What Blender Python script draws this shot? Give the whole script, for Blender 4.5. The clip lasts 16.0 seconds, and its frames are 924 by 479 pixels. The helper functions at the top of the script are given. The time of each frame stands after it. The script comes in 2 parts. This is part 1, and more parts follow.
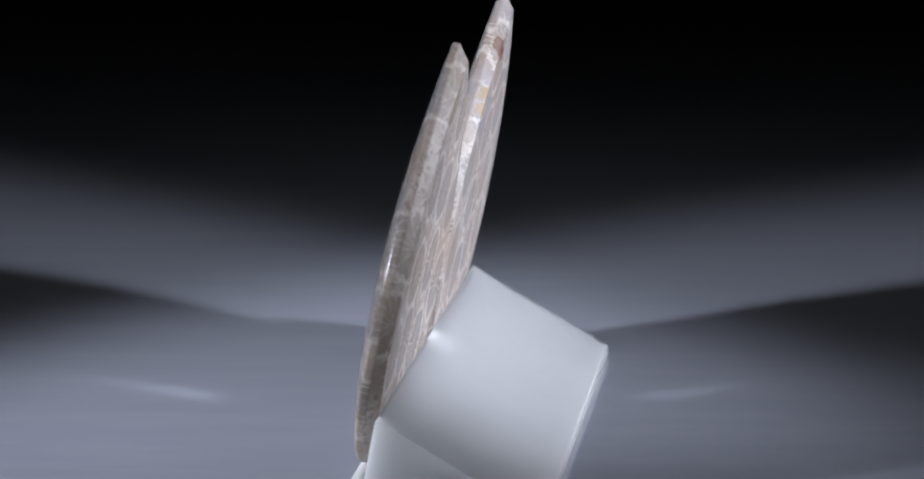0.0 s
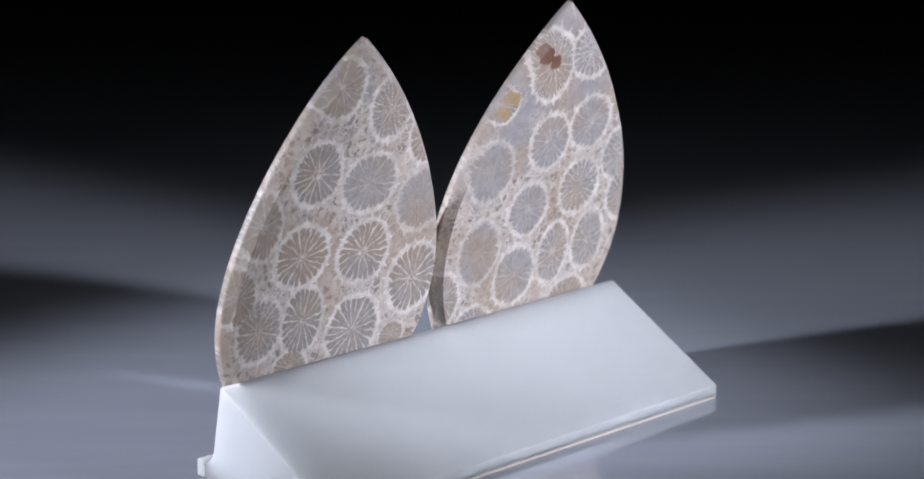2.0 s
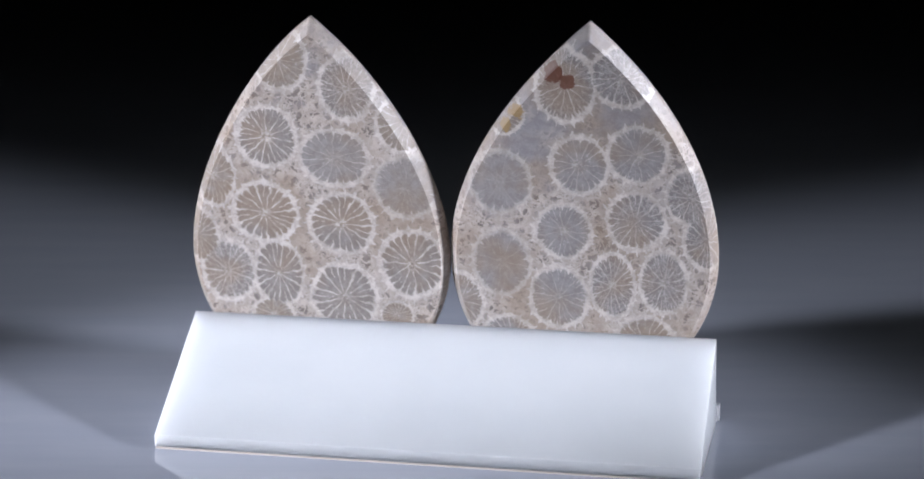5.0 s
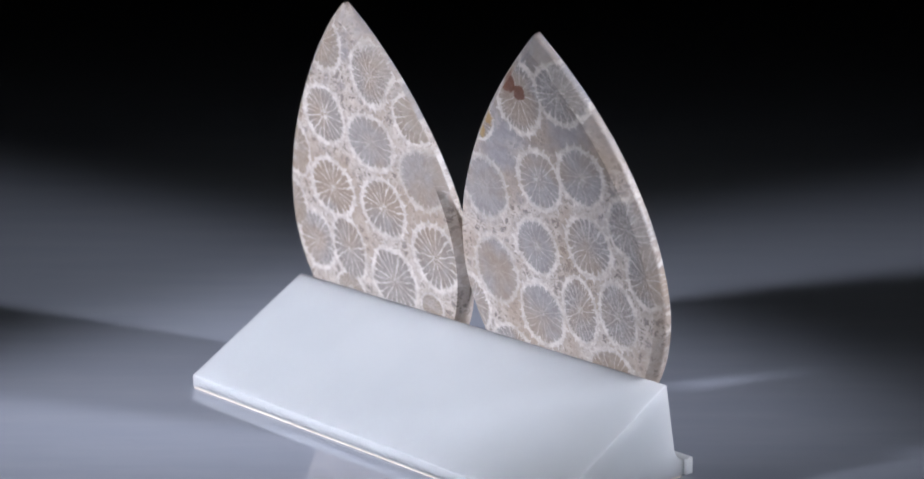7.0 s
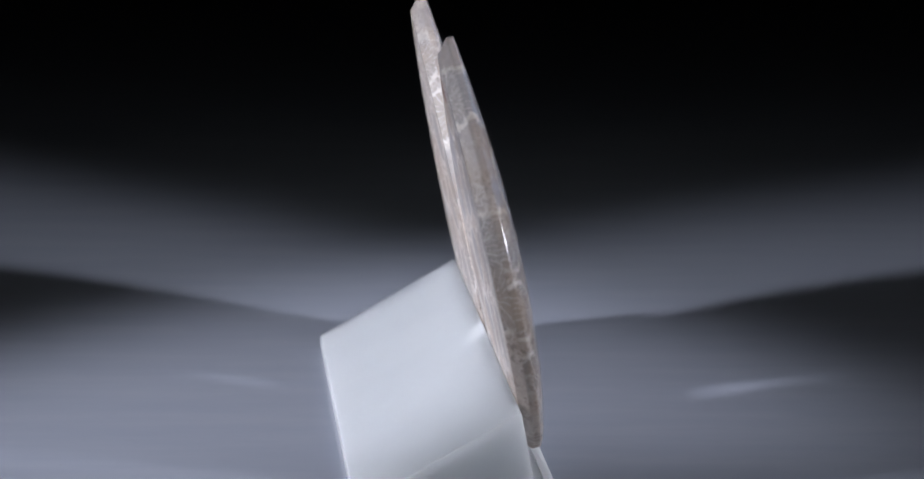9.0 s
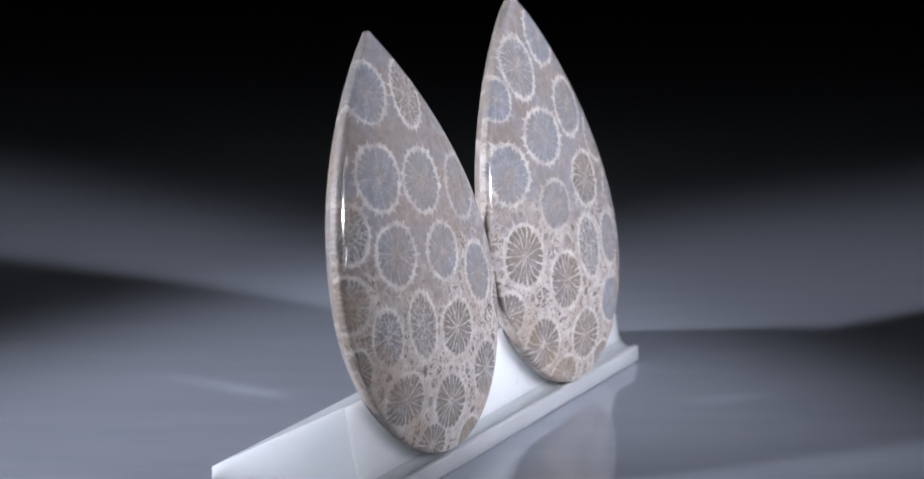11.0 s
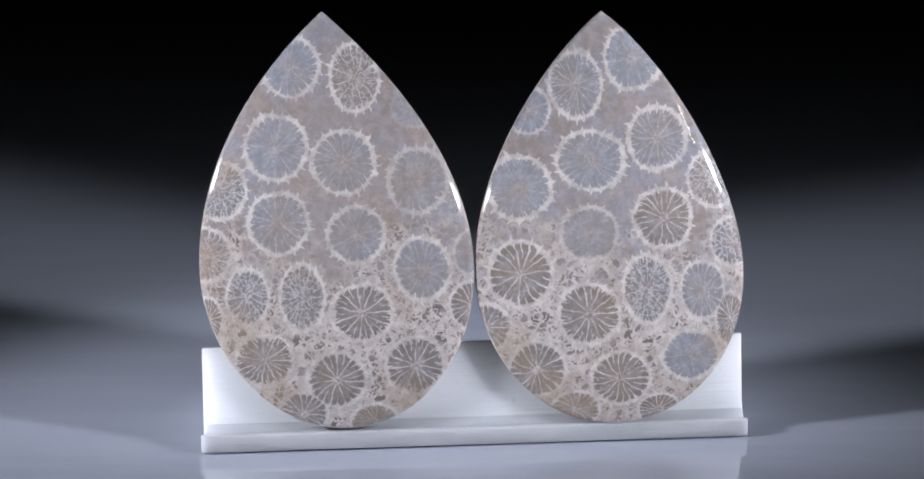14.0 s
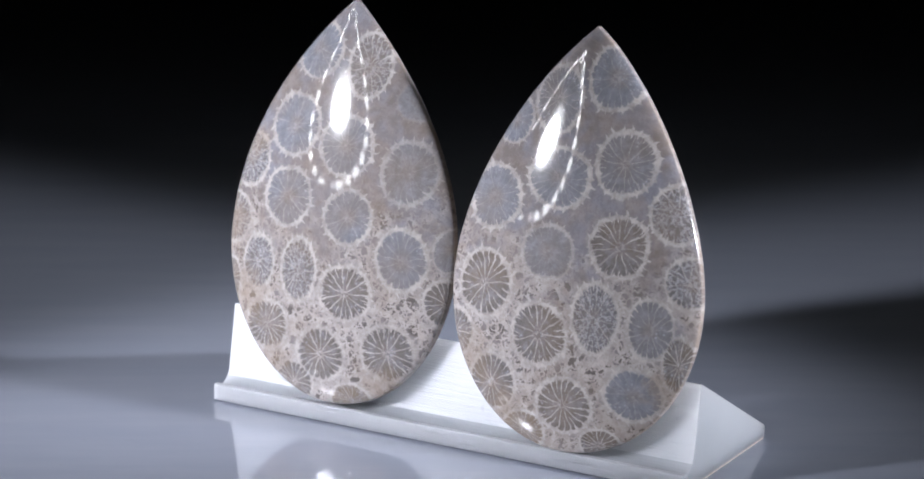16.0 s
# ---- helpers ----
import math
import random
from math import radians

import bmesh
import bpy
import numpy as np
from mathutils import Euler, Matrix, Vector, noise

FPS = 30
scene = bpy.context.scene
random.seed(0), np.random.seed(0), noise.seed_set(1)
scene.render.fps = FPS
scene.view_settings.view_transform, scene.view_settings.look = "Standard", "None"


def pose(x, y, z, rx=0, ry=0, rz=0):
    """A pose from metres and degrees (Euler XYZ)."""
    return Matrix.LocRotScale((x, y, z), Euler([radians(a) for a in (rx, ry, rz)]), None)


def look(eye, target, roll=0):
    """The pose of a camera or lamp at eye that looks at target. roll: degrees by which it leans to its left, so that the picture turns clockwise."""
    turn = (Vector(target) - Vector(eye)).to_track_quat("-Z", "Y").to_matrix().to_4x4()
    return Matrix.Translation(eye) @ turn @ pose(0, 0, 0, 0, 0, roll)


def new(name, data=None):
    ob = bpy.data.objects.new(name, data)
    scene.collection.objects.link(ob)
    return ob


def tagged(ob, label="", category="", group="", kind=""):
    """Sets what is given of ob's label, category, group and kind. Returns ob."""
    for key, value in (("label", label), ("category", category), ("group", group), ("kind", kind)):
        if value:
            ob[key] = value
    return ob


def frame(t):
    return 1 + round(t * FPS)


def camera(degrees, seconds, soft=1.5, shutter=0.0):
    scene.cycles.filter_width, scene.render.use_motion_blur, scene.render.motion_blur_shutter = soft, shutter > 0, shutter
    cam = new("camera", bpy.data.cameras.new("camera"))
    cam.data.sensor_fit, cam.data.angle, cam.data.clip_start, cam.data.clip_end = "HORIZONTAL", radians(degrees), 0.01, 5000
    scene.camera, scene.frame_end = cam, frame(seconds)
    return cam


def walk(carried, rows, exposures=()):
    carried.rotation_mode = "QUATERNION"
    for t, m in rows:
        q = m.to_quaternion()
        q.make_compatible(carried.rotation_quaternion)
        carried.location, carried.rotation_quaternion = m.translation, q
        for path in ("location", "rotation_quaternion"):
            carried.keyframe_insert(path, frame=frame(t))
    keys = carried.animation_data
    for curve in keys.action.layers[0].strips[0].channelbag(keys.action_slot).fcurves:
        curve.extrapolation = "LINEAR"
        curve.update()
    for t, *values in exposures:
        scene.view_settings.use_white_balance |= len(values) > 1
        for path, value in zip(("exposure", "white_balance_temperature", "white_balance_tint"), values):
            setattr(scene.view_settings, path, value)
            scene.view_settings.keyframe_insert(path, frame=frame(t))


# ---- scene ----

MM = 0.001
SECONDS = 16.0

# the camera stands still on a tripod; the display turns before it
cam = camera(21.44, SECONDS, soft=1.7)
cam.data.dof.use_dof = True
cam.data.dof.focus_distance = 0.221
cam.data.dof.aperture_fstop = 45.0
CAMERA_POSE = pose(0.0, -0.21873, 0.07544, 90 - 14.668, 0.0, -0.081)
walk(cam, [(0.0, CAMERA_POSE), (SECONDS, CAMERA_POSE)], exposures=[(0.0, 0.0), (SECONDS, 0.0)])

# ---- light ----
world = bpy.data.worlds.new("studio_dark")
scene.world = world
world.use_nodes = True
world.node_tree.nodes["Background"].inputs["Color"].default_value = (0.80, 0.86, 1.0, 1)
world.node_tree.nodes["Background"].inputs["Strength"].default_value = 0.002

LAMP_LEFT = Vector((-0.186, -0.074, 0.088))
LAMP_RIGHT = Vector((0.187, -0.087, 0.090))
AIM_LEFT = Vector((-0.018, 0.006, 0.0135))
AIM_RIGHT = Vector((-0.001, 0.014, 0.0200))


def spot_lamp(eye, aim, watts, cone):
    data = bpy.data.lights.new("spot_light", "SPOT")
    data.energy, data.color = watts, (0.84, 0.865, 1.0)
    data.spot_size, data.spot_blend, data.shadow_soft_size = radians(cone), 0.88, 0.0100
    ob = new("spot_light", data)
    ob.matrix_world = look(eye, aim)
    return ob


spot_lamp(LAMP_LEFT, AIM_LEFT, 3.08, 25.6)
spot_lamp(LAMP_RIGHT, AIM_RIGHT, 3.22, 23.2)


# ---- the plan of the display ----
STAND_LEFT, STAND_RIGHT = -23.9, 26.3
LEAN = radians(11.5)
FOOT_Y = -4.487  # where the leaning plane of the front meets the table
LIP_Z = 1.78


def leaning(u, v, w):
    """A place on the leaning front: across, up along it, and out from it, in millimetres."""
    y = FOOT_Y + v * math.sin(LEAN) - w * math.cos(LEAN)
    z = v * math.cos(LEAN) + w * math.sin(LEAN)
    return Vector((u, y, z)) * MM


# ---- material helpers ----
class Nodes:
    """A short way to write a node tree."""

    def __init__(self, name):
        self.mat = bpy.data.materials.new(name)
        self.mat.use_nodes = True
        self.tree = self.mat.node_tree
        self.bsdf = self.tree.nodes["Principled BSDF"]

    def add(self, kind, **settings):
        node = self.tree.nodes.new(kind)
        for key, value in settings.items():
            setattr(node, key, value)
        return node

    def put(self, socket, value):
        if hasattr(value, "is_output"):
            self.tree.links.new(value, socket)
        else:
            socket.default_value = value

    def math(self, op, a, b=0.0, c=0.0, clamp=False):
        node = self.add("ShaderNodeMath", operation=op, use_clamp=clamp)
        for socket, value in zip(node.inputs, (a, b, c)):
            self.put(socket, value)
        return node.outputs[0]

    def step(self, value, low, high):
        node = self.add("ShaderNodeMapRange", interpolation_type="SMOOTHSTEP", clamp=True)
        self.put(node.inputs["Value"], value)
        self.put(node.inputs["From Min"], low)
        self.put(node.inputs["From Max"], high)
        return node.outputs["Result"]

    def mix(self, factor, a, b):
        node = self.add("ShaderNodeMix", data_type="RGBA")
        self.put(node.inputs["Factor"], factor)
        for socket, value in ((node.inputs["A"], a), (node.inputs["B"], b)):
            self.put(socket, value)
        return node.outputs["Result"]

    def noise(self, vector, scale, detail=3.0, rough=0.55, colour=False):
        node = self.add("ShaderNodeTexNoise")
        self.put(node.inputs["Vector"], vector)
        node.inputs["Scale"].default_value = scale
        node.inputs["Detail"].default_value = detail
        node.inputs["Roughness"].default_value = rough
        return node.outputs["Color" if colour else "Fac"]

    def millimetres(self, x=1.0, y=1.0, z=1.0):
        """Object coordinates in millimetres, stretched per axis."""
        at = self.add("ShaderNodeTexCoord")
        mapping = self.add("ShaderNodeMapping")
        self.put(mapping.inputs["Vector"], at.outputs["Object"])
        mapping.inputs["Scale"].default_value = (1000 * x, 1000 * y, 1000 * z)
        return mapping.outputs["Vector"]

    def bump(self, height, strength, distance):
        node = self.add("ShaderNodeBump")
        self.put(node.inputs["Height"], height)
        node.inputs["Strength"].default_value = strength
        node.inputs["Distance"].default_value = distance
        self.put(self.bsdf.inputs["Normal"], node.outputs["Normal"])

    def set(self, **values):
        for key, value in values.items():
            self.put(self.bsdf.inputs[key.replace("_", " ")], value)
        return self.mat


def rgb(r, g, b):
    return (r, g, b, 1.0)


def floor_material():
    n = Nodes("polished_grey_acrylic")
    at = n.millimetres(0.25, 1.6, 1.0)
    streak = n.noise(at, 0.16, 4.0, 0.6)
    fine = n.noise(n.millimetres(), 0.9, 5.0, 0.65)
    tone = n.mix(n.step(streak, 0.35, 0.7), rgb(0.310, 0.330, 0.385), rgb(0.330, 0.350, 0.402))
    tone = n.mix(n.math("MULTIPLY", n.step(fine, 0.62, 0.8), 0.25), tone, rgb(0.24, 0.24, 0.26))
    rough = n.math("MULTIPLY_ADD", streak, 0.04, 0.025)
    n.bump(n.noise(n.millimetres(0.5, 0.5, 0.5), 0.05, 1.0), 0.02, 0.001)
    return n.set(Base_Color=tone, Roughness=rough, IOR=1.62)


def dark_wall_material():
    n = Nodes("matt_black_felt")
    nap = n.noise(n.millimetres(), 0.08, 4.0)
    tone = n.mix(nap, rgb(0.004, 0.004, 0.005), rgb(0.009, 0.009, 0.010))
    return n.set(Base_Color=tone, Roughness=0.95, Specular_IOR_Level=0.1)


def acrylic_material(name, brushed_lit):
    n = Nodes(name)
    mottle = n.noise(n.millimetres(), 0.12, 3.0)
    # the scratched finish has lighter tones, painting in light its faces lack
    light, dull = (rgb(0.72, 0.74, 0.75), rgb(0.69, 0.712, 0.724)) if brushed_lit else (rgb(0.52, 0.545, 0.558), rgb(0.497, 0.523, 0.538))
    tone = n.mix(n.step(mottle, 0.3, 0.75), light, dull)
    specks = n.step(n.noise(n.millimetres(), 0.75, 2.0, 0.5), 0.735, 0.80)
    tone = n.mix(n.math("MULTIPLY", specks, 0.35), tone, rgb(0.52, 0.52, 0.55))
    if brushed_lit:
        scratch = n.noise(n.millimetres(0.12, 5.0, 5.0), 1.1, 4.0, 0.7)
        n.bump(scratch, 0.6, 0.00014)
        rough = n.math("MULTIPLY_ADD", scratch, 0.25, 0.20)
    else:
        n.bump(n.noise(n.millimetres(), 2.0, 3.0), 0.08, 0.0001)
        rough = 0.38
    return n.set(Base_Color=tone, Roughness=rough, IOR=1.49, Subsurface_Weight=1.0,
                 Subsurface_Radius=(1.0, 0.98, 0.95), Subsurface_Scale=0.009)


def coral_material(name, back_lace, back_tone, back_share):
    """Agatised coral: UV holds the place within a corallite (its wall at radius 1); "kind" holds its look."""
    n = Nodes(name)
    at = n.millimetres()
    uv = n.add("ShaderNodeUVMap", uv_map="corallite").outputs["UV"]
    kind = n.add("ShaderNodeAttribute", attribute_name="kind")
    parts = n.add("ShaderNodeSeparateColor")
    n.put(parts.inputs[0], kind.outputs["Color"])
    tan_share, septa_share, seed = parts.outputs[0], parts.outputs[1], parts.outputs[2]
    wall_share = kind.outputs["Alpha"]
    place = n.add("ShaderNodeSeparateXYZ")
    n.put(place.inputs[0], at)
    # depth from the flat back, in millimetres
    depth = n.math("ADD", n.math("MULTIPLY", n.math("ADD", place.outputs["Y"], 4.487), -math.cos(radians(11.5))),
                   n.math("MULTIPLY", place.outputs["Z"], math.sin(radians(11.5))))
    dome = n.step(depth, 1.5, 1.75)
    xy = n.add("ShaderNodeSeparateXYZ")
    n.put(xy.inputs[0], uv)
    wob = n.math("SUBTRACT", n.noise(at, 0.5, 2.0), 0.5)
    mid = n.math("SUBTRACT", n.noise(at, 1.6, 2.0), 0.5)
    fuzz = n.math("SUBTRACT", n.noise(at, 4.2, 4.0, 0.65), 0.5)
    radius = n.math("SQRT", n.math("ADD", n.math("MULTIPLY", xy.outputs[0], xy.outputs[0]), n.math("MULTIPLY", xy.outputs[1], xy.outputs[1])))
    r = n.math("ADD", n.math("MULTIPLY_ADD", wob, 0.26, radius), n.math("MULTIPLY", mid, 0.10))
    edge = n.math("MULTIPLY_ADD", fuzz, 0.10, r)
    theta = n.math("ADD", n.math("ARCTAN2", xy.outputs[1], xy.outputs[0]), n.math("MULTIPLY", wob, 0.45))
    theta = n.math("ADD", theta, n.math("MULTIPLY", mid, 0.10))
    turn = n.math("MULTIPLY", seed, 6.283)
    teeth = n.math("MAXIMUM", n.math("SINE", n.math("ADD", n.math("MULTIPLY", theta, 22.0), turn)), 0.0)
    teeth = n.math("MULTIPLY", n.math("POWER", teeth, 4.0), n.math("MULTIPLY_ADD", mid, 3.0, 0.75), clamp=True)
    # wall with teeth inside and out
    off = n.math("ABSOLUTE", n.math("SUBTRACT", edge, 0.925))
    outward = n.step(edge, 0.915, 0.94)
    reach = n.math("MULTIPLY_ADD", teeth, n.math("MULTIPLY_ADD", outward, 0.02, 0.12), n.math("MULTIPLY_ADD", n.math("SUBTRACT", n.noise(at, 0.8, 2.0), 0.5), 0.10, n.math("MULTIPLY_ADD", dome, -0.008, 0.068)))
    wall = n.math("SUBTRACT", 1.0, n.step(off, n.math("SUBTRACT", reach, 0.03), n.math("ADD", reach, 0.04)))
    wall = n.math("MULTIPLY", wall, n.math("MULTIPLY", wall_share, n.math("MULTIPLY_ADD", n.step(n.noise(at, 0.42, 2.0), 0.35, 0.6), 0.4, 0.6)))
    inside = n.math("SUBTRACT", 1.0, n.step(edge, 0.88, 0.95))
    # septa: long and short radial blades that thicken outwards
    long_blade = n.math("ABSOLUTE", n.math("SINE", n.math("ADD", n.math("MULTIPLY", theta, 5.5), turn)))
    all_blade = n.math("ABSOLUTE", n.math("SINE", n.math("ADD", n.math("MULTIPLY", theta, 11.0), n.math("MULTIPLY", turn, 2.0))))
    long_wide = n.math("ADD", n.math("MULTIPLY", n.math("DIVIDE", long_blade, 5.5), r), n.math("MULTIPLY", fuzz, 0.024))
    all_wide = n.math("ADD", n.math("MULTIPLY", n.math("DIVIDE", all_blade, 11.0), r), n.math("MULTIPLY", fuzz, 0.022))
    thick = n.math("MULTIPLY", n.math("MULTIPLY_ADD", r, 0.020, 0.016), n.math("MULTIPLY_ADD", septa_share, 0.55, 0.45))
    long_line = n.math("SUBTRACT", 1.0, n.step(long_wide, n.math("MULTIPLY", thick, 0.5), n.math("MULTIPLY", thick, 1.1)))
    all_line = n.math("SUBTRACT", 1.0, n.step(all_wide, n.math("MULTIPLY", thick, 0.25), n.math("MULTIPLY", thick, 0.85)))
    short_from = n.step(n.math("MULTIPLY_ADD", mid, 0.9, r), 0.46, 0.58)
    blades = n.math("MAXIMUM", n.math("MULTIPLY", long_line, n.step(n.math("MULTIPLY_ADD", mid, 0.5, r), 0.10, 0.22)), n.math("MULTIPLY", all_line, short_from))
    core = n.math("MULTIPLY", n.math("SUBTRACT", 1.0, n.step(r, 0.06, 0.26)), n.step(n.noise(at, 3.4, 3.0), 0.44, 0.56))
    blades = n.math("MAXIMUM", blades, core)
    fade = n.math("MULTIPLY_ADD", n.step(n.noise(at, 0.7, 3.0), 0.3, 0.62), 0.75, 0.25)
    blades = n.math("MULTIPLY", n.math("MULTIPLY", n.math("MULTIPLY", blades, inside), septa_share), fade)
    # chalcedony filling, clouded, with tiny bright crystals
    cloud = n.noise(at, 0.35, 4.0, 0.6)
    grain = n.math("ADD", n.math("MULTIPLY", n.noise(at, 1.25, 3.0, 0.55), 0.72), n.math("MULTIPLY", n.noise(at, 5.0, 3.0, 0.6), 0.28))
    sparkle = n.add("ShaderNodeTexVoronoi", feature="F1")
    n.put(sparkle.inputs["Vector"], at)
    sparkle.inputs["Scale"].default_value = 2.3
    flecks = n.math("MULTIPLY", n.math("SUBTRACT", 1.0, n.step(sparkle.outputs["Distance"], 0.10, 0.34)), n.step(n.noise(at, 0.6, 2.0), 0.44, 0.62))
    flecks = n.math("MULTIPLY", flecks, n.math("MULTIPLY_ADD", n.math("ABSOLUTE", n.math("SUBTRACT", septa_share, 0.75)), -1.6, 1.1, clamp=True))
    # broken septa: curled bright threads of crystal in a clear filling
    thread = n.math("SUBTRACT", 1.0, n.step(n.math("ABSOLUTE", n.math("SUBTRACT", n.noise(at, 1.5, 3.0, 0.6), 0.5)), 0.010, 0.05))
    broken = n.math("SUBTRACT", 1.0, n.step(n.math("ABSOLUTE", n.math("SUBTRACT", septa_share, 0.75)), 0.03, 0.14))
    thread = n.math("MULTIPLY", thread, broken)
    milk = n.step(n.noise(at, 1.2, 4.0, 0.7), 0.42, 0.68)
    fill = n.mix(tan_share, rgb(0.295, 0.31, 0.345), rgb(0.32, 0.25, 0.175))
    fill = n.mix(n.math("MULTIPLY", n.math("POWER", septa_share, 2.0), 0.42), fill, rgb(0.19, 0.175, 0.16))
    heart = n.math("MULTIPLY", n.math("SUBTRACT", 1.0, n.step(r, 0.08, 0.50)), 0.55)
    fill = n.mix(heart, fill, rgb(0.32, 0.27, 0.235))
    fill = n.mix(n.math("MULTIPLY", milk, 0.40), fill, rgb(0.45, 0.455, 0.48))
    fill = n.mix(n.step(grain, 0.36, 0.64), n.mix(0.16, fill, rgb(0.13, 0.12, 0.115)), n.mix(0.14, fill, rgb(0.52, 0.51, 0.52)))
    # dark hollows between the septa, towards the wall
    hollow = n.math("MULTIPLY", n.step(n.math("MULTIPLY_ADD", mid, 0.6, r), 0.42, 0.84), n.math("POWER", septa_share, 2.0))
    fill = n.mix(n.math("MULTIPLY", hollow, 0.25), fill, rgb(0.10, 0.09, 0.086))
    fill = n.mix(n.math("MULTIPLY", flecks, 0.75), fill, rgb(0.66, 0.67, 0.70))
    fill = n.mix(n.math("MULTIPLY", broken, 0.25), fill, rgb(0.15, 0.145, 0.15))
    fill = n.mix(n.math("MULTIPLY", thread, 0.6), fill, rgb(0.62, 0.61, 0.61))
    # ground mass between corallites: clear greyish above, lacy below
    matrix = n.mix(n.step(cloud, 0.38, 0.64), rgb(0.375, 0.335, 0.315), rgb(0.325, 0.315, 0.335))
    matrix = n.mix(n.math("MULTIPLY", n.step(n.noise(at, 0.20, 3.0), 0.46, 0.62), 0.75), matrix, rgb(0.30, 0.255, 0.222))
    matrix = n.mix(n.math("MULTIPLY", n.step(n.noise(at, 0.31, 2.0), 0.50, 0.64), 0.8), matrix, rgb(0.315, 0.32, 0.355))
    matrix = n.mix(n.step(grain, 0.38, 0.62), n.mix(0.18, matrix, rgb(0.17, 0.145, 0.13)), n.mix(0.16, matrix, rgb(0.54, 0.50, 0.48)))
    low = n.math("ADD", n.math("MULTIPLY_ADD", n.math("SUBTRACT", cloud, 0.5), 30.0, place.outputs["Z"]), n.math("MULTIPLY_ADD", dome, back_lace, -back_lace))
    lacy = n.math("SUBTRACT", 1.0, n.step(low, 12.0, 25.0))
    warp = n.add("ShaderNodeVectorMath", operation="MULTIPLY_ADD")
    n.put(warp.inputs[0], n.noise(at, 1.5, 3.0, colour=True))
    warp.inputs[1].default_value = (1.3, 1.3, 1.3)
    n.put(warp.inputs[2], at)
    cells = n.add("ShaderNodeTexVoronoi", feature="DISTANCE_TO_EDGE")
    n.put(cells.inputs["Vector"], warp.outputs[0])
    cells.inputs["Scale"].default_value = 1.0
    patchy = n.math("MULTIPLY_ADD", n.math("SUBTRACT", n.noise(at, 0.33, 2.0), 0.5), -0.45, n.math("MULTIPLY_ADD", mid, 0.30, cells.outputs["Distance"]))
    net = n.math("SUBTRACT", 1.0, n.step(patchy, 0.11, 0.19))
    curl = n.math("SUBTRACT", 1.0, n.step(n.math("ABSOLUTE", n.math("SUBTRACT", n.noise(at, 1.15, 2.0), 0.5)), 0.018, 0.05))
    net = n.math("MAXIMUM", net, curl)
    holes = n.mix(n.step(n.noise(at, 0.7, 2.0), 0.40, 0.60), rgb(0.19, 0.17, 0.155), rgb(0.33, 0.30, 0.285))
    lace_tone = n.mix(net, holes, n.mix(n.step(grain, 0.38, 0.62), rgb(0.52, 0.465, 0.42), rgb(0.68, 0.62, 0.57)))
    near = n.math("SUBTRACT", 1.0, n.step(edge, 1.02, 1.16))
    lace_tone = n.mix(n.math("MULTIPLY", near, 0.55), lace_tone, rgb(0.52, 0.475, 0.44))
    matrix = n.mix(n.math("MULTIPLY", lacy, 0.95), matrix, lace_tone)
    back = n.math("SUBTRACT", 1.0, dome)
    veil = n.mix(n.step(grain, 0.36, 0.64), n.mix(0.28, back_tone, rgb(0.17, 0.145, 0.125)), n.mix(0.20, back_tone, rgb(0.60, 0.57, 0.54)))
    fill = n.mix(n.math("MULTIPLY", back, back_share), fill, veil)
    matrix = n.mix(n.math("MULTIPLY", back, back_share * 0.35), matrix, veil)
    tone = n.mix(inside, matrix, fill)
    # warm iron staining, stronger towards the back
    pits = n.math("MULTIPLY", n.math("SUBTRACT", 1.0, n.step(sparkle.outputs["Distance"], 0.07, 0.13)), n.step(n.noise(at, 0.9, 2.0), 0.60, 0.66))
    tone = n.mix(n.math("MULTIPLY", pits, 0.3), tone, rgb(0.07, 0.06, 0.055))
    warm = n.math("MULTIPLY", n.step(n.noise(at, 0.13, 3.0), 0.44, 0.64), n.math("MULTIPLY_ADD", dome, -0.30, 0.62))
    tone = n.mix(warm, tone, n.mix(grain, rgb(0.27, 0.19, 0.125), rgb(0.44, 0.36, 0.28)))
    pale = n.mix(n.step(grain, 0.36, 0.62), n.mix(dome, rgb(0.55, 0.505, 0.47), rgb(0.53, 0.48, 0.435)), n.mix(dome, rgb(0.78, 0.745, 0.715), rgb(0.72, 0.665, 0.61)))
    tone = n.mix(n.math("MULTIPLY", blades, 0.9), tone, pale)
    tone = n.mix(wall, tone, pale)
    # ochre stains that bleed in from the rim of the dome; the last also paints edge shade
    for stain_shade_at, size in (((-20.6, 11.0), 3.4), ((-17.0, 5.2), 2.6), ((-4.6, 4.4), 3.0), ((3.9, 8.6), 3.6), ((8.0, 4.6), 2.8), ((23.6, 8.5), 2.4), ((-21.8, 25.6), 2.6), ((-23.4, 17.6), 3.2)):
        gap = n.add("ShaderNodeVectorMath", operation="DISTANCE")
        n.put(gap.inputs[0], at)
        gap.inputs[1].default_value = tuple(c / MM for c in leaning(stain_shade_at[0], stain_shade_at[1], 2.4))
        ragged = n.math("MULTIPLY_ADD", mid, 2.0, n.math("MULTIPLY_ADD", wob, 3.0, gap.outputs["Value"]))
        stain_shade = n.math("SUBTRACT", 1.0, n.step(ragged, size * 0.25, size))
        tone = n.mix(n.math("MULTIPLY", stain_shade, 0.42), tone, n.mix(grain, rgb(0.27, 0.18, 0.11), rgb(0.52, 0.42, 0.31)))
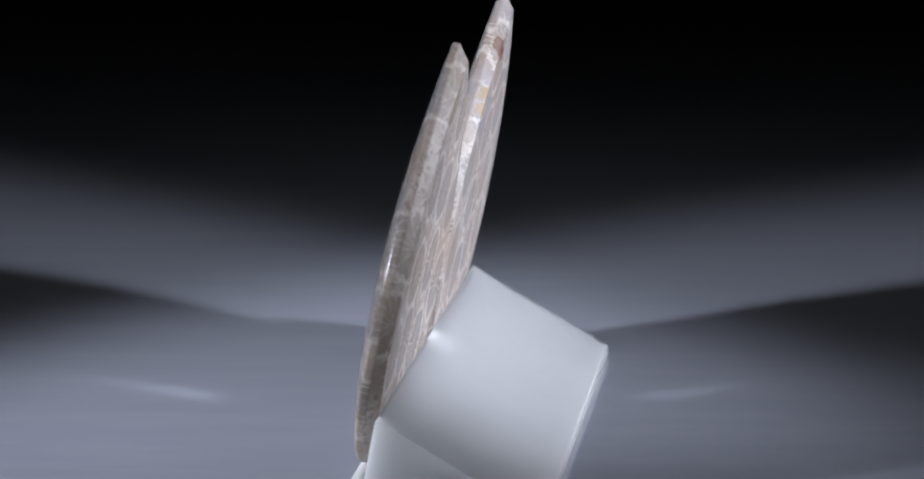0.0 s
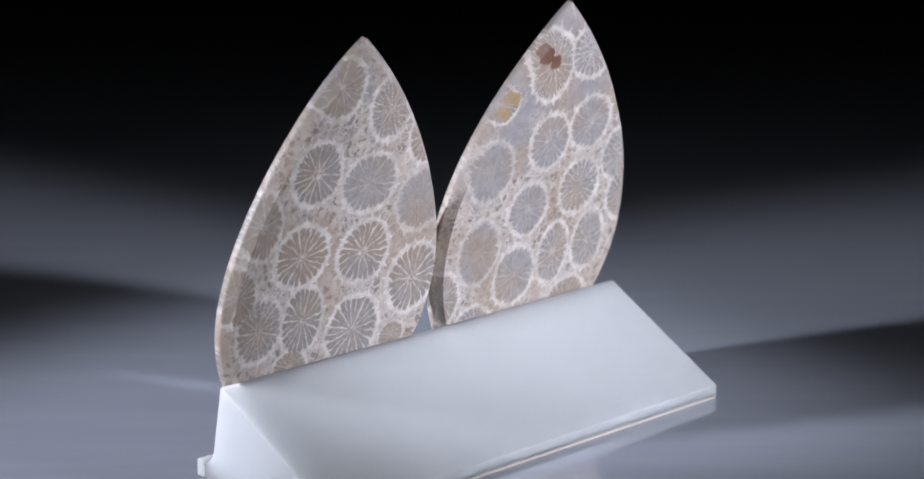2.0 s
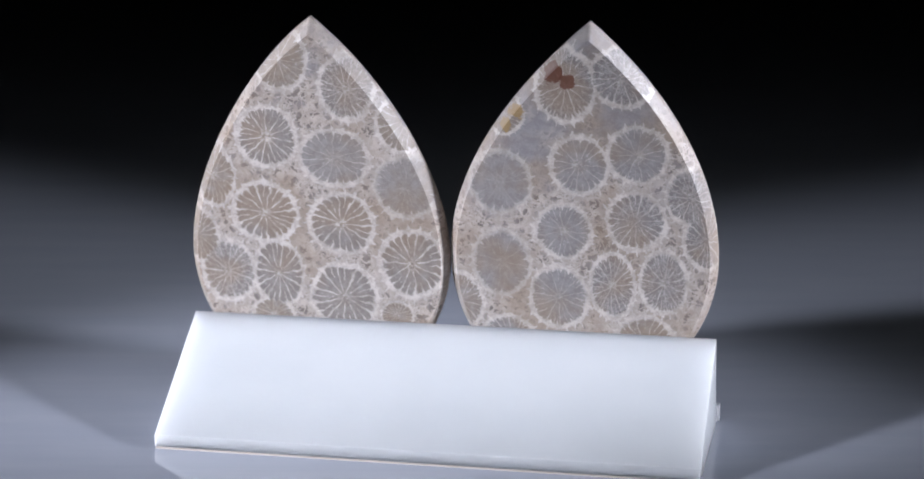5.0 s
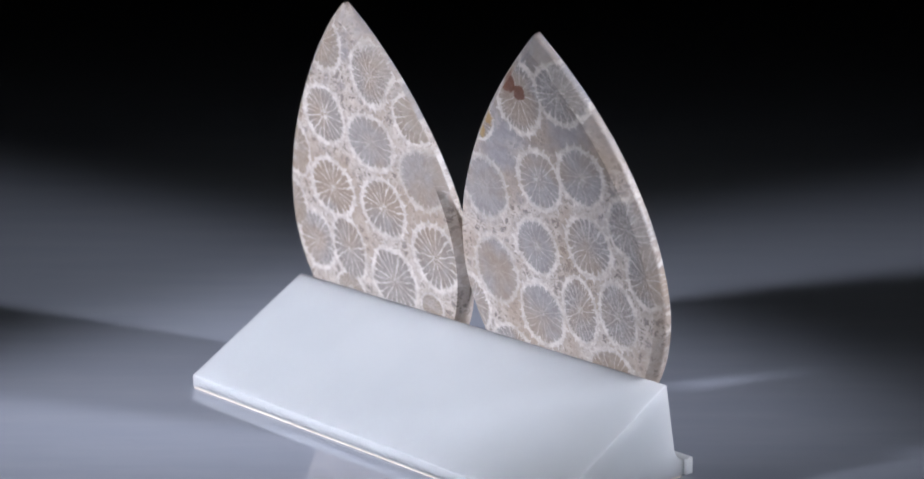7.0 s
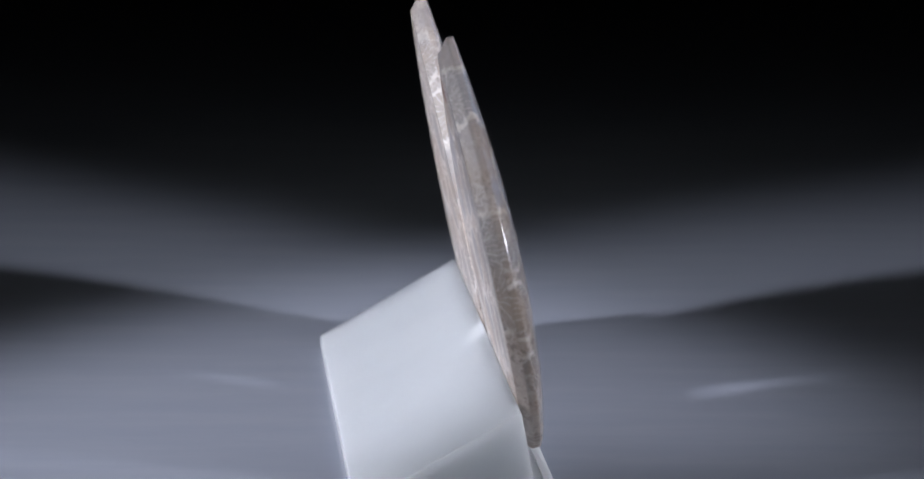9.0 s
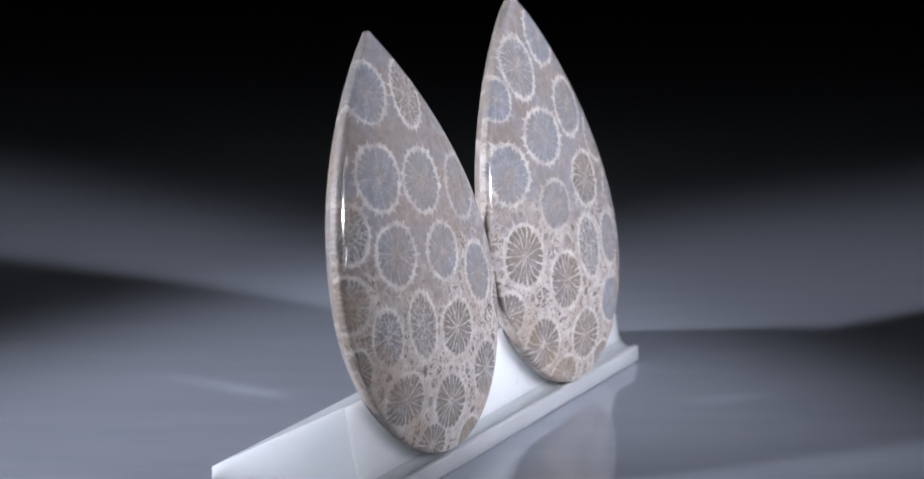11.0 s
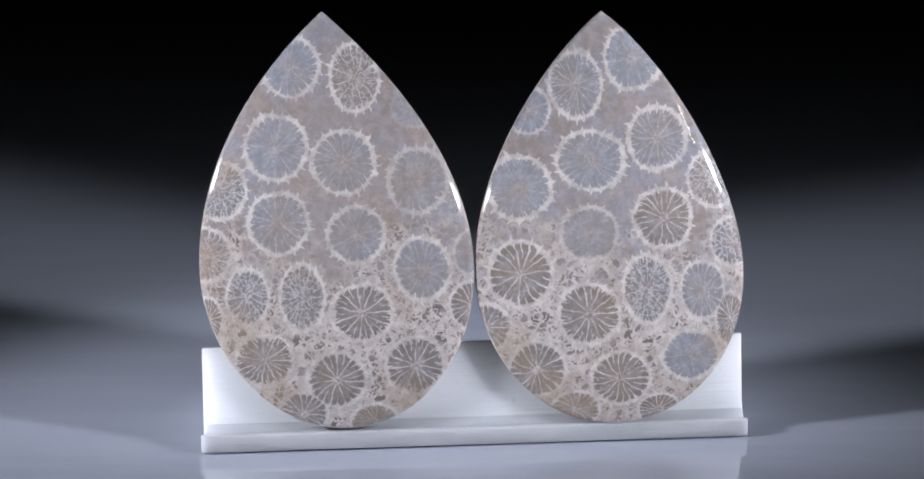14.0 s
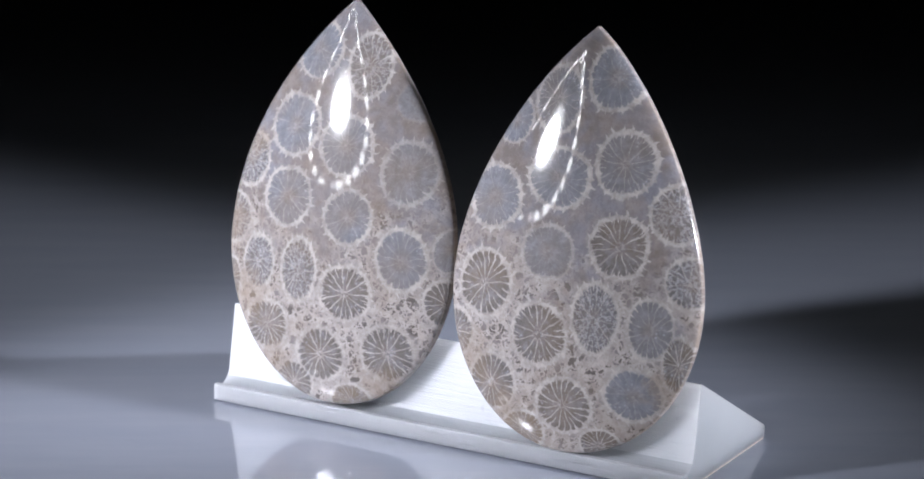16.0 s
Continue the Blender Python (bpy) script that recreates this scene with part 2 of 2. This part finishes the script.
    # mineral inclusions at the back: rust red and ochre
    for spot_at, size, dark, light in (((-8.95, 35.4), 0.95, rgb(0.085, 0.022, 0.010), rgb(0.20, 0.070, 0.035)),
                                       ((-10.35, 34.5), 0.80, rgb(0.085, 0.022, 0.010), rgb(0.20, 0.070, 0.035)),
                                       ((-5.4, 31.6), 0.85, rgb(0.34, 0.21, 0.07), rgb(0.42, 0.31, 0.16)),
                                       ((-4.5, 30.2), 0.65, rgb(0.36, 0.24, 0.09), rgb(0.42, 0.31, 0.16))):
        gap = n.add("ShaderNodeVectorMath", operation="DISTANCE")
        n.put(gap.inputs[0], at)
        gap.inputs[1].default_value = (spot_at[0], -4.487 + spot_at[1] * math.sin(radians(11.5)), spot_at[1] * math.cos(radians(11.5)))
        ragged = n.math("MULTIPLY_ADD", mid, 1.1, n.math("MULTIPLY_ADD", wob, 0.9, gap.outputs["Value"]))
        spot = n.math("SUBTRACT", 1.0, n.step(ragged, size - 0.07, size + 0.07))
        tone = n.mix(n.math("MULTIPLY", spot, 0.9), tone, n.mix(grain, dark, light))
    # the ground chamfer and girdle are toned paler than the polished faces
    edge_pale = n.math("MULTIPLY", n.step(depth, 0.05, 0.30), n.math("SUBTRACT", 1.0, n.step(depth, 1.35, 1.65)))
    tone = n.mix(n.math("MULTIPLY", edge_pale, n.math("MULTIPLY_ADD", cloud, 0.5, 0.0)), tone, rgb(0.48, 0.44, 0.40))
    blush = n.add("ShaderNodeMix", data_type="RGBA", blend_type="MULTIPLY")
    n.put(blush.inputs["Factor"], n.math("MULTIPLY_ADD", dome, -0.75, 0.9))
    n.put(blush.inputs["A"], tone)
    blush.inputs["B"].default_value = rgb(1.0, 0.962, 0.92)
    wet = n.add("ShaderNodeMix", data_type="RGBA", blend_type="MULTIPLY")  # the polish deepens every tone alike
    wet.inputs["Factor"].default_value = 1.0
    n.put(wet.inputs["A"], blush.outputs["Result"])
    wet.inputs["B"].default_value = rgb(0.775, 0.775, 0.79)
    tone = wet.outputs["Result"]
    n.bump(grain, 0.02, 0.00004)
    rough = n.math("MULTIPLY_ADD", dome, -0.475, 0.51)
    return n.set(Base_Color=tone, Roughness=rough, IOR=1.54, Subsurface_Weight=0.45,
                 Subsurface_Radius=(1.0, 0.88, 0.78), Subsurface_Scale=0.0012)


def glow_material(name, strength):
    n = Nodes(name)
    return n.set(Base_Color=rgb(0.8, 0.8, 0.8), Emission_Color=rgb(0.93, 0.96, 1.0), Emission_Strength=strength)


def diffuser_material():
    """A mottled frosted reflector about the bulb."""
    n = Nodes("lamp_diffuser_glow")
    facets = n.add("ShaderNodeTexVoronoi", feature="F1")
    n.put(facets.inputs["Vector"], n.millimetres())
    facets.inputs["Scale"].default_value = 0.22
    glow = n.math("MULTIPLY_ADD", n.step(facets.outputs["Distance"], 0.75, 0.25), 1.6, 0.4)
    return n.set(Base_Color=rgb(0.8, 0.8, 0.8), Emission_Color=rgb(0.93, 0.96, 1.0), Emission_Strength=glow)


def film_material():
    n = Nodes("cream_film")
    tone = n.mix(n.noise(n.millimetres(), 0.3, 3.0), rgb(0.62, 0.55, 0.47), rgb(0.70, 0.64, 0.57))
    return n.set(Base_Color=tone, Roughness=0.45)


FLOOR_MAT = floor_material()
FELT_MAT = dark_wall_material()
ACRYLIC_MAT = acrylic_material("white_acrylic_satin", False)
BRUSHED_LIT_MAT = acrylic_material("white_acrylic_brushed_lit", True)
CORAL_GREY = coral_material("agatised_coral_grey", 8.0, rgb(0.335, 0.315, 0.315), 0.32)
CORAL_CREAM = coral_material("agatised_coral_cream", 17.0, rgb(0.38, 0.33, 0.28), 0.30)
FILM_MAT = film_material()
BAR_MAT = glow_material("lamp_bar_glow", 20.0)
HOT_MAT = glow_material("lamp_lens_glow", 11.0)
DIFFUSER_MAT = diffuser_material()


# ---- mesh helpers ----
def part(name, bm, material, parent=None, label="", smooth=False):
    mesh = bpy.data.meshes.new(name)
    bm.to_mesh(mesh)
    bm.free()
    mesh.materials.append(material)
    for face in mesh.polygons:
        face.use_smooth = smooth
    ob = new(name, mesh)
    ob.parent = parent
    return tagged(ob, label)


def box(bm, low, high):
    made = bmesh.ops.create_cube(bm, size=1.0)["verts"]
    for v in made:
        v.co = Vector([a + (b - a) * (c + 0.5) for a, b, c in zip(low, high, v.co)])


# ---- the studio ----
def studio():
    bm = bmesh.new()
    box(bm, (-1.2, -0.9, -0.02), (1.2, 1.5, 0.0))
    tagged(part("floor", bm, FLOOR_MAT), "polished pale grey acrylic table surface with faint streaks", "floor", kind="structure")
    for name, low, high in (("wall_north", (-1.2, 1.5, -0.02), (1.2, 1.55, 1.2)), ("wall_south", (-1.2, -0.95, -0.02), (1.2, -0.9, 1.2)),
                            ("wall_west", (-1.25, -0.95, -0.02), (-1.2, 1.55, 1.2)), ("wall_east", (1.2, -0.95, -0.02), (1.25, 1.55, 1.2)),
                            ("ceiling", (-1.25, -0.95, 1.2), (1.25, 1.55, 1.25))):
        bm = bmesh.new()
        box(bm, low, high)
        tagged(part(name, bm, FELT_MAT), "matt black felt lining of the dark studio", "ceiling" if name == "ceiling" else "wall", kind="structure")


studio()


def studio_lamp(eye, aim):
    """A small round lamp head on a post, with a ring of light bars about its bulb."""
    lamp = tagged(new("studio_lamp"), "small black ring lamp on a post, with glowing bars", "lamp", "pair of lamps")
    lamp.location = (eye.x, eye.y, 0.0)
    away = (eye - aim).normalized()
    turn = (-away).to_track_quat("-Z", "Y").to_matrix().to_4x4()
    head = Matrix.Translation((0, 0, eye.z)) @ turn

    def ring(bm, r0, r1, z0, z1, a0, a1, steps):
        loops = []
        for k in range(steps + 1):
            a = a0 + (a1 - a0) * k / steps
            c, d = math.cos(a), math.sin(a)
            loops.append([bm.verts.new(head @ Vector((r * c * MM, r * d * MM, z * MM))) for r, z in ((r0, z0), (r1, z0), (r1, z1), (r0, z1))])
        for p, q in zip(loops, loops[1:]):
            for k in range(4):
                bm.faces.new((p[k], p[(k + 1) % 4], q[(k + 1) % 4], q[k]))
        bm.faces.new(loops[0]), bm.faces.new(loops[-1][::-1])
        bmesh.ops.recalc_face_normals(bm, faces=bm.faces)
        return bm

    full = math.tau * 0.9999
    part("housing", ring(bmesh.new(), 0.5, 54, 9.0, 14.0, 0, full, 48), FELT_MAT, lamp)
    # deep rim and tube inside it are added to block stray glow
    part("rim", ring(bmesh.new(), 51, 54, -70.0, 8.98, 0, full, 48), FELT_MAT, lamp)
    part("spill_tube", ring(bmesh.new(), 22, 23, -50.0, 8.98, 0, full, 48), FELT_MAT, lamp)
    part("diffuser", ring(bmesh.new(), 0.5, 21.8, 8.2, 8.98, 0, full, 48), DIFFUSER_MAT, lamp, "mottled glowing diffuser")
    part("lens", ring(bmesh.new(), 0.5, 14.2, 7.0, 8.1, 0, full, 40), HOT_MAT, lamp, "bright frosted lens")
    for k in range(24):
        a = math.tau * k / 24
        part("light_bar", ring(bmesh.new(), 34.4, 38.4, 7.0, 7.9, a, a + math.tau / 24 * 0.58, 3), BAR_MAT, lamp)
    back = head @ Vector((0, 0, 0.0145))
    bm = bmesh.new()
    bmesh.ops.create_cone(bm, cap_ends=True, segments=20, radius1=0.004, radius2=0.004, depth=back.z - 0.004,
                          matrix=Matrix.Translation((back.x + away.x * 0.004, back.y + away.y * 0.004, (back.z - 0.004) / 2 + 0.004)))
    part("post", bm, FELT_MAT, lamp)
    bm = bmesh.new()
    bmesh.ops.create_cone(bm, cap_ends=True, segments=40, radius1=0.026, radius2=0.024, depth=0.004, matrix=Matrix.Translation((back.x, back.y, 0.002)))
    part("foot", bm, FELT_MAT, lamp)
    return lamp


studio_lamp(LAMP_LEFT, AIM_LEFT)
studio_lamp(LAMP_RIGHT, AIM_RIGHT)

# ---- the stand ----
def extruded(profile, x0, x1, bevel):
    bm = bmesh.new()
    ring = [bm.verts.new(Vector((x0, y, z)) * MM) for y, z in profile]
    face = bm.faces.new(ring)
    out = bmesh.ops.extrude_face_region(bm, geom=[face])
    moved = [g for g in out["geom"] if isinstance(g, bmesh.types.BMVert)]
    bmesh.ops.translate(bm, verts=moved, vec=((x1 - x0) * MM, 0, 0))
    bmesh.ops.recalc_face_normals(bm, faces=bm.faces)
    sharp = [e for e in bm.edges if e.calc_face_angle(0) > radians(20)]
    bmesh.ops.bevel(bm, geom=sharp, offset=bevel * MM, segments=2, profile=0.6, affect="EDGES")
    return bm


def display_stand():
    stand = tagged(new("display_stand"), "white acrylic wedge-shaped display stand with a narrow front lip", "display stand")
    ridge_y, ridge_z = FOOT_Y + 9.15 * math.tan(LEAN), 9.15
    body = [(11.5, 0.20), (11.5, 1.35), (ridge_y + 0.25, ridge_z), (ridge_y, ridge_z)]
    for k in range(7):  # fillet at the foot of the front
        a = LEAN + (radians(84) - LEAN) * k / 6
        c = (FOOT_Y + (LIP_Z + 1.5) * math.tan(LEAN) - 1.6 * math.cos(LEAN) * 1.0, LIP_Z + 1.45)
        body.append((c[0] + 1.6 * math.cos(a), c[1] - 1.6 * math.sin(a)))
    body += [(body[-1][0], 0.20)]
    seam = body[-1][0]
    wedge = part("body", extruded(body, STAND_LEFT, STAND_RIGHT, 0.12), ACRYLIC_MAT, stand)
    # front and lip: scratched finish, with extra brightness put into its colour
    wedge.data.materials.append(BRUSHED_LIT_MAT)
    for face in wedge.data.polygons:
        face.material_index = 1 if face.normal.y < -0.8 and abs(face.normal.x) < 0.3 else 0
    part("lip", extruded([(seam, 0.20), (seam, LIP_Z - 0.1), (-5.6, LIP_Z + 0.05), (-6.0, LIP_Z), (-6.05, 0.20)], STAND_LEFT - 0.25, STAND_RIGHT + 0.15, 0.10), BRUSHED_LIT_MAT, stand)
    part("base_plate", extruded([(seam + 0.3, 0.0), (seam + 0.3, 0.198), (11.42, 0.198), (11.42, 0.0)], STAND_LEFT + 0.1, STAND_RIGHT - 0.1, 0.02), FILM_MAT, stand, "thin cream protective film under the stand")
    return stand


# ---- the cabochons ----
def curve(a, b, c, d, count):
    for k in range(count):
        t = k / count
        yield ((1 - t) ** 3 * a[0] + 3 * (1 - t) ** 2 * t * b[0] + 3 * (1 - t) * t * t * c[0] + t ** 3 * d[0],
               (1 - t) ** 3 * a[1] + 3 * (1 - t) ** 2 * t * b[1] + 3 * (1 - t) * t * t * c[1] + t ** 3 * d[1])


def teardrop(tip, left, foot, right, left_side, right_side, count):
    """A teardrop's outline from its four turning points; each side has its angle and reach at the tip and its reach at the shoulder."""
    (al, rl, sl), (ar, rr, sr) = left_side, right_side
    out = list(curve(tip, (tip[0] - rl * math.sin(al), tip[1] - rl * math.cos(al)), (left[0], left[1] + sl), left, count))
    out += curve(left, (left[0], left[1] - 8.1), (foot[0] - 6.9, foot[1]), foot, count)
    out += curve(foot, (foot[0] + 6.9, foot[1]), (right[0], right[1] - 7.9), right, count)
    out += curve(right, (right[0], right[1] + sr), (tip[0] + rr * math.sin(ar), tip[1] - rr * math.cos(ar)), tip, count)
    return out


LOOKS = {"v": (0.30, 0.15, 0.22), "b": (0.05, 0.35, 0.95), "f": (0.36, 0.22, 0.55), "s": (0.20, 0.52, 0.92), "d": (0.62, 1.0, 1.0), "t": (0.95, 0.6, 0.95), "g": (0.40, 0.75, 1.0)}


def dome_height(rim):
    """The shape of a soap film blown up over an outline: nought at the rim, one at its crown."""
    size, most = 20.0, 18

    def terms(p):
        z = (p[:, 0] + 1j * p[:, 1]) / size
        powers = [z ** k for k in range(most + 1)]
        return np.stack([q.real for q in powers] + [q.imag for q in powers[1:]], axis=1), np.abs(z) ** 2

    basis, bow = terms(rim)
    share = np.linalg.lstsq(basis, bow, rcond=None)[0]
    tries = np.concatenate([rim * k / 20 for k in range(20)])
    crown = (terms(tries)[0] @ share - terms(tries)[1]).max()

    def height(p):
        basis, bow = terms(p)
        return np.clip((basis @ share - bow) / crown, 0.0, 1.0)

    return height


def cabochon(label, outline, middle, front_cells, front_looks, back_cells, back_looks, seed, material):
    """A domed teardrop: flat back with a chamfer, upright girdle, low dome; its corallites are parts cut from the same surface."""
    rings = [(k / 34, 0.0) for k in range(0, 32)]                    # flat back, from the middle out
    rings += [(0.930, 0.0), (0.943, 0.0), (0.9455, 0.04), (0.956, 0.24), (0.967, 0.44), (0.978, 0.63), (0.989, 0.82), (1.0, 0.98), (1.0, 1.20), (1.0, 1.52), (0.998, 1.66)]
    girdle = len(rings)
    dome = [0.998 * (1 - (k / 48) ** 1.25) for k in range(1, 49)]
    rings += [(s, 1.62 + 0.05 * min(1.0, (1 - s) * 40)) for s in dome]
    count = len(outline)
    rim = np.array(outline) - middle
    waves = np.fft.fft(rim, axis=0)
    pitch = np.minimum(np.arange(count), count - np.arange(count))[:, None]
    height = dome_height(rim)
    flat, grid = [], []
    for k, (s, w) in enumerate(rings):
        blur = 0.0 if k < girdle - 4 else 0.12 * (1 - s)  # the dome's contours grow rounder inwards
        soft = np.real(np.fft.ifft(waves * np.exp(-2 * (math.pi * blur * pitch) ** 2), axis=0))
        ring = s * soft + middle
        flat.append([tuple(p) for p in ring.tolist()])
        lift = 1.85 * height(ring - middle) ** 0.70 if k >= girdle else np.zeros(count)
        grid.append([leaning(u, v, w + up) for (u, v), up in zip(flat[-1], lift.tolist())])
    rng = random.Random(seed)

    def nearest(cells, u, v):
        return min(((((u - c[0]) / c[2]) ** 2 + ((v - c[1]) / c[3]) ** 2) ** 0.5, i) for i, c in enumerate(cells))

    cells = {"front": front_cells, "back": back_cells}
    looks = {"front": front_looks, "back": back_looks}
    seeds = {side: [rng.random() for _ in cells[side]] for side in cells}
    buckets = {}
    for k in range(len(rings) - 1):
        side = "back" if k < girdle - 4 else "front"
        for i in range(count):
            j = (i + 1) % count
            quad = [(k, i), (k, j), (k + 1, j), (k + 1, i)]
            u = sum(flat[a][b][0] for a, b in quad) / 4
            v = sum(flat[a][b][1] for a, b in quad) / 4
            distance, which = nearest(cells[side], u, v)
            own = distance < 1.06 and (k < 36 or k >= girdle)
            buckets.setdefault((side, which) if own else ("matrix",), []).append((quad, side, which))
    top = tagged(new("cabochon"), label, "cabochon", "pair of cabochons")

    # smooth normals of the whole surface, so that the parts join without a seam
    co = np.array(grid)
    dk = np.gradient(co, axis=0)
    di = np.roll(co, -1, axis=1) - np.roll(co, 1, axis=1)
    nor = np.cross(di, dk)
    length = np.linalg.norm(nor, axis=2, keepdims=True)
    nor = nor / np.maximum(length, 1e-15)
    nor[:2] = nor[3].mean(axis=0)
    nor[-1] = nor[-2].mean(axis=0)
    if nor[-1][0] @ np.array(leaning(0, 0, 1) - leaning(0, 0, 0)) < 0:
        nor = -nor
    nor[:34] = np.array(leaning(0, 0, -1) - leaning(0, 0, 0)) / MM

    for key, faces in sorted(buckets.items(), key=str):
        name = "matrix" if key[0] == "matrix" else "corallite"
        index, verts = {}, []
        polys = []
        for quad, _, _ in faces:
            poly = []
            for q in quad:
                if q not in index:
                    index[q] = len(verts)
                    verts.append(q)
                poly.append(index[q])
            polys.append(poly)
        mesh = bpy.data.meshes.new(name)
        mesh.from_pydata([grid[k][i] for k, i in verts], [], polys)
        mesh.uv_layers.new(name="corallite")
        kind = mesh.attributes.new("kind", "FLOAT_COLOR", "CORNER")
        layer = mesh.uv_layers["corallite"]
        at = 0
        for quad, side, which in faces:
            c = cells[side][which]
            tan, septa, wall = LOOKS[looks[side][which]]
            shade = seeds[side][which]
            if side == "back":
                tan = 0.12 + 0.42 * tan - 0.12 * (shade - 0.5) + (0.4 if tan > 0.9 else 0.0)
            value = (min(1, max(0, tan + 0.16 * (shade - 0.5))), septa, shade, wall)
            for k, i in quad:
                u, v = flat[k][i]
                layer.data[at].uv = ((u - c[0]) / c[2], (v - c[1]) / c[3])
                kind.data[at].color = value
                at += 1
        mesh.materials.append(material)
        for face in mesh.polygons:
            face.use_smooth = True
        mesh.normals_split_custom_set_from_vertices([nor[k][i] for k, i in verts])
        ob = new(name, mesh)
        ob.parent = top
        if name == "matrix":
            tagged(ob, "grey-tan agate ground mass with a lacy pale network")
        else:
            tagged(ob, "round pale-walled corallite with radial septa")
    return top


CELLS_A = [(-15.4, 35.0, 2.79, 2.94), (-9.5, 33.8, 2.41, 3.31), (-16.8, 27.6, 3.01, 3.22), (-10.7, 26.2, 3.12, 3.0), (-3.9, 24.4, 2.95, 3.11), (-22.0, 23.8, 2.7, 2.8), (-16.7, 20.8, 2.91, 3.01), (-9.7, 19.6, 2.8, 2.69), (-23.2, 18.0, 2.27, 2.59), (-19.6, 14.2, 2.05, 2.81), (-14.7, 14.0, 2.16, 3.35), (-9.3, 12.5, 2.97, 2.81), (-3.7, 16.3, 2.8, 3.12), (-18.2, 8.3, 2.81, 2.49), (-11.7, 6.4, 2.81, 2.71), (-4.5, 7.5, 2.97, 2.81), (0.8, 12.8, 2.15, 2.43), (-23.2, 12.1, 1.35, 2.16), (-14.8, 3.2, 2.44, 2.17), (-8.3, 2.4, 2.43, 1.74), (-4.2, 31.0, 2.14, 2.03), (0.8, 17.7, 1.61, 2.15)]
CELLS_A_BACK = [(-10.1, 34.2, 2.96, 3.75), (-15.3, 35.1, 3.14, 3.0), (-11.2, 26.4, 2.85, 3.09), (-16.6, 27.6, 3.02, 2.97), (-3.9, 24.4, 3.01, 3.29), (-21.5, 23.6, 2.5, 3.02), (-9.7, 19.7, 2.88, 2.93), (-16.4, 21.0, 2.89, 3.17), (-3.8, 16.2, 2.89, 3.58), (-22.9, 19.3, 2.25, 3.08), (-9.2, 12.9, 2.92, 3.45), (-14.2, 14.3, 2.25, 3.62), (-19.0, 14.8, 2.37, 3.44), (-17.3, 8.2, 3.14, 3.2), (-4.2, 31.1, 2.16, 2.04), (0.3, 12.0, 2.51, 3.13), (-4.3, 8.0, 2.82, 2.87)]
CELLS_B = [(16.1, 35.2, 2.93, 3.09), (10.7, 32.8, 2.56, 3.31), (18.1, 27.8, 2.93, 3.1), (11.9, 25.9, 3.31, 2.89), (5.3, 23.5, 3.11, 3.11), (23.4, 24.0, 2.56, 2.78), (18.5, 20.5, 2.94, 2.95), (11.6, 19.2, 2.78, 2.68), (5.3, 15.6, 3.11, 3.23), (25.1, 18.1, 2.24, 2.41), (22.1, 13.7, 2.25, 2.9), (16.9, 14.0, 2.41, 3.33), (11.5, 11.8, 3.0, 3.02), (21.0, 7.7, 2.95, 2.48), (14.4, 5.8, 2.9, 2.7), (6.7, 6.7, 2.8, 2.81), (2.1, 10.7, 2.42, 2.43), (6.3, 30.6, 2.14, 2.4), (10.3, 2.9, 2.42, 1.89), (18.1, 2.7, 2.15, 1.62), (24.9, 10.9, 1.6, 2.69)]
CELLS_B_BACK = [(16.3, 35.7, 2.88, 3.11), (10.1, 33.1, 2.65, 3.44), (17.9, 28.0, 3.09, 3.27), (11.6, 26.1, 3.54, 3.07), (4.9, 23.4, 3.15, 3.35), (23.4, 23.9, 2.24, 3.43), (18.6, 20.2, 3.35, 3.31), (11.3, 19.4, 3.38, 3.33), (25.4, 17.6, 2.26, 3.03), (22.6, 13.9, 2.83, 3.45), (17.7, 13.9, 2.63, 3.7), (11.4, 11.7, 3.43, 3.74), (4.7, 15.5, 3.31, 3.7), (4.9, 29.6, 2.68, 2.92), (18.5, 9.4, 2.21, 1.88), (6.4, 10.0, 1.67, 1.57)]

stand = display_stand()
cabochon_a = cabochon("grey-tan teardrop coral cabochon with a rust-red spot, leaning on stand",
                      teardrop((-12.3, 39.9), (-23.9, 16.9), (-10.8, 1.8), (1.15, 16.1), (0.84, 8.3, 9.4), (0.84, 8.7, 9.4), 75), (-11.4, 16.5),
                      CELLS_A, "bgbbfgsbgggdbddddddtvf", CELLS_A_BACK, "ggssfgsgfgsggtttd", 3, CORAL_GREY)
cabochon_b = cabochon("grey-tan teardrop coral cabochon with pale corallite rings, leaning on the stand",
                      teardrop((13.3, 39.55), (1.25, 16.1), (13.9, 1.5), (26.25, 15.2), (0.87, 7.9, 8.5), (0.94, 7.2, 8.6), 75), (13.7, 16.0),
                      CELLS_B, "bssbbgdfdgsgdbdddbtdd", CELLS_B_BACK, "tgdsftddtgdddttt", 5, CORAL_CREAM)


# ---- the turning of the display ----
TURN = -18.2024  # degrees a second
FRONT_AT = 14.3  # the time at which the front faces the camera


def motions():
    rows = []
    for k in range(33):
        t = k * 0.5
        rows.append((t, pose(0, 0, 0, 0, 0, TURN * (t - FRONT_AT))))
    for thing in (stand, cabochon_a, cabochon_b):
        walk(thing, rows)


motions()
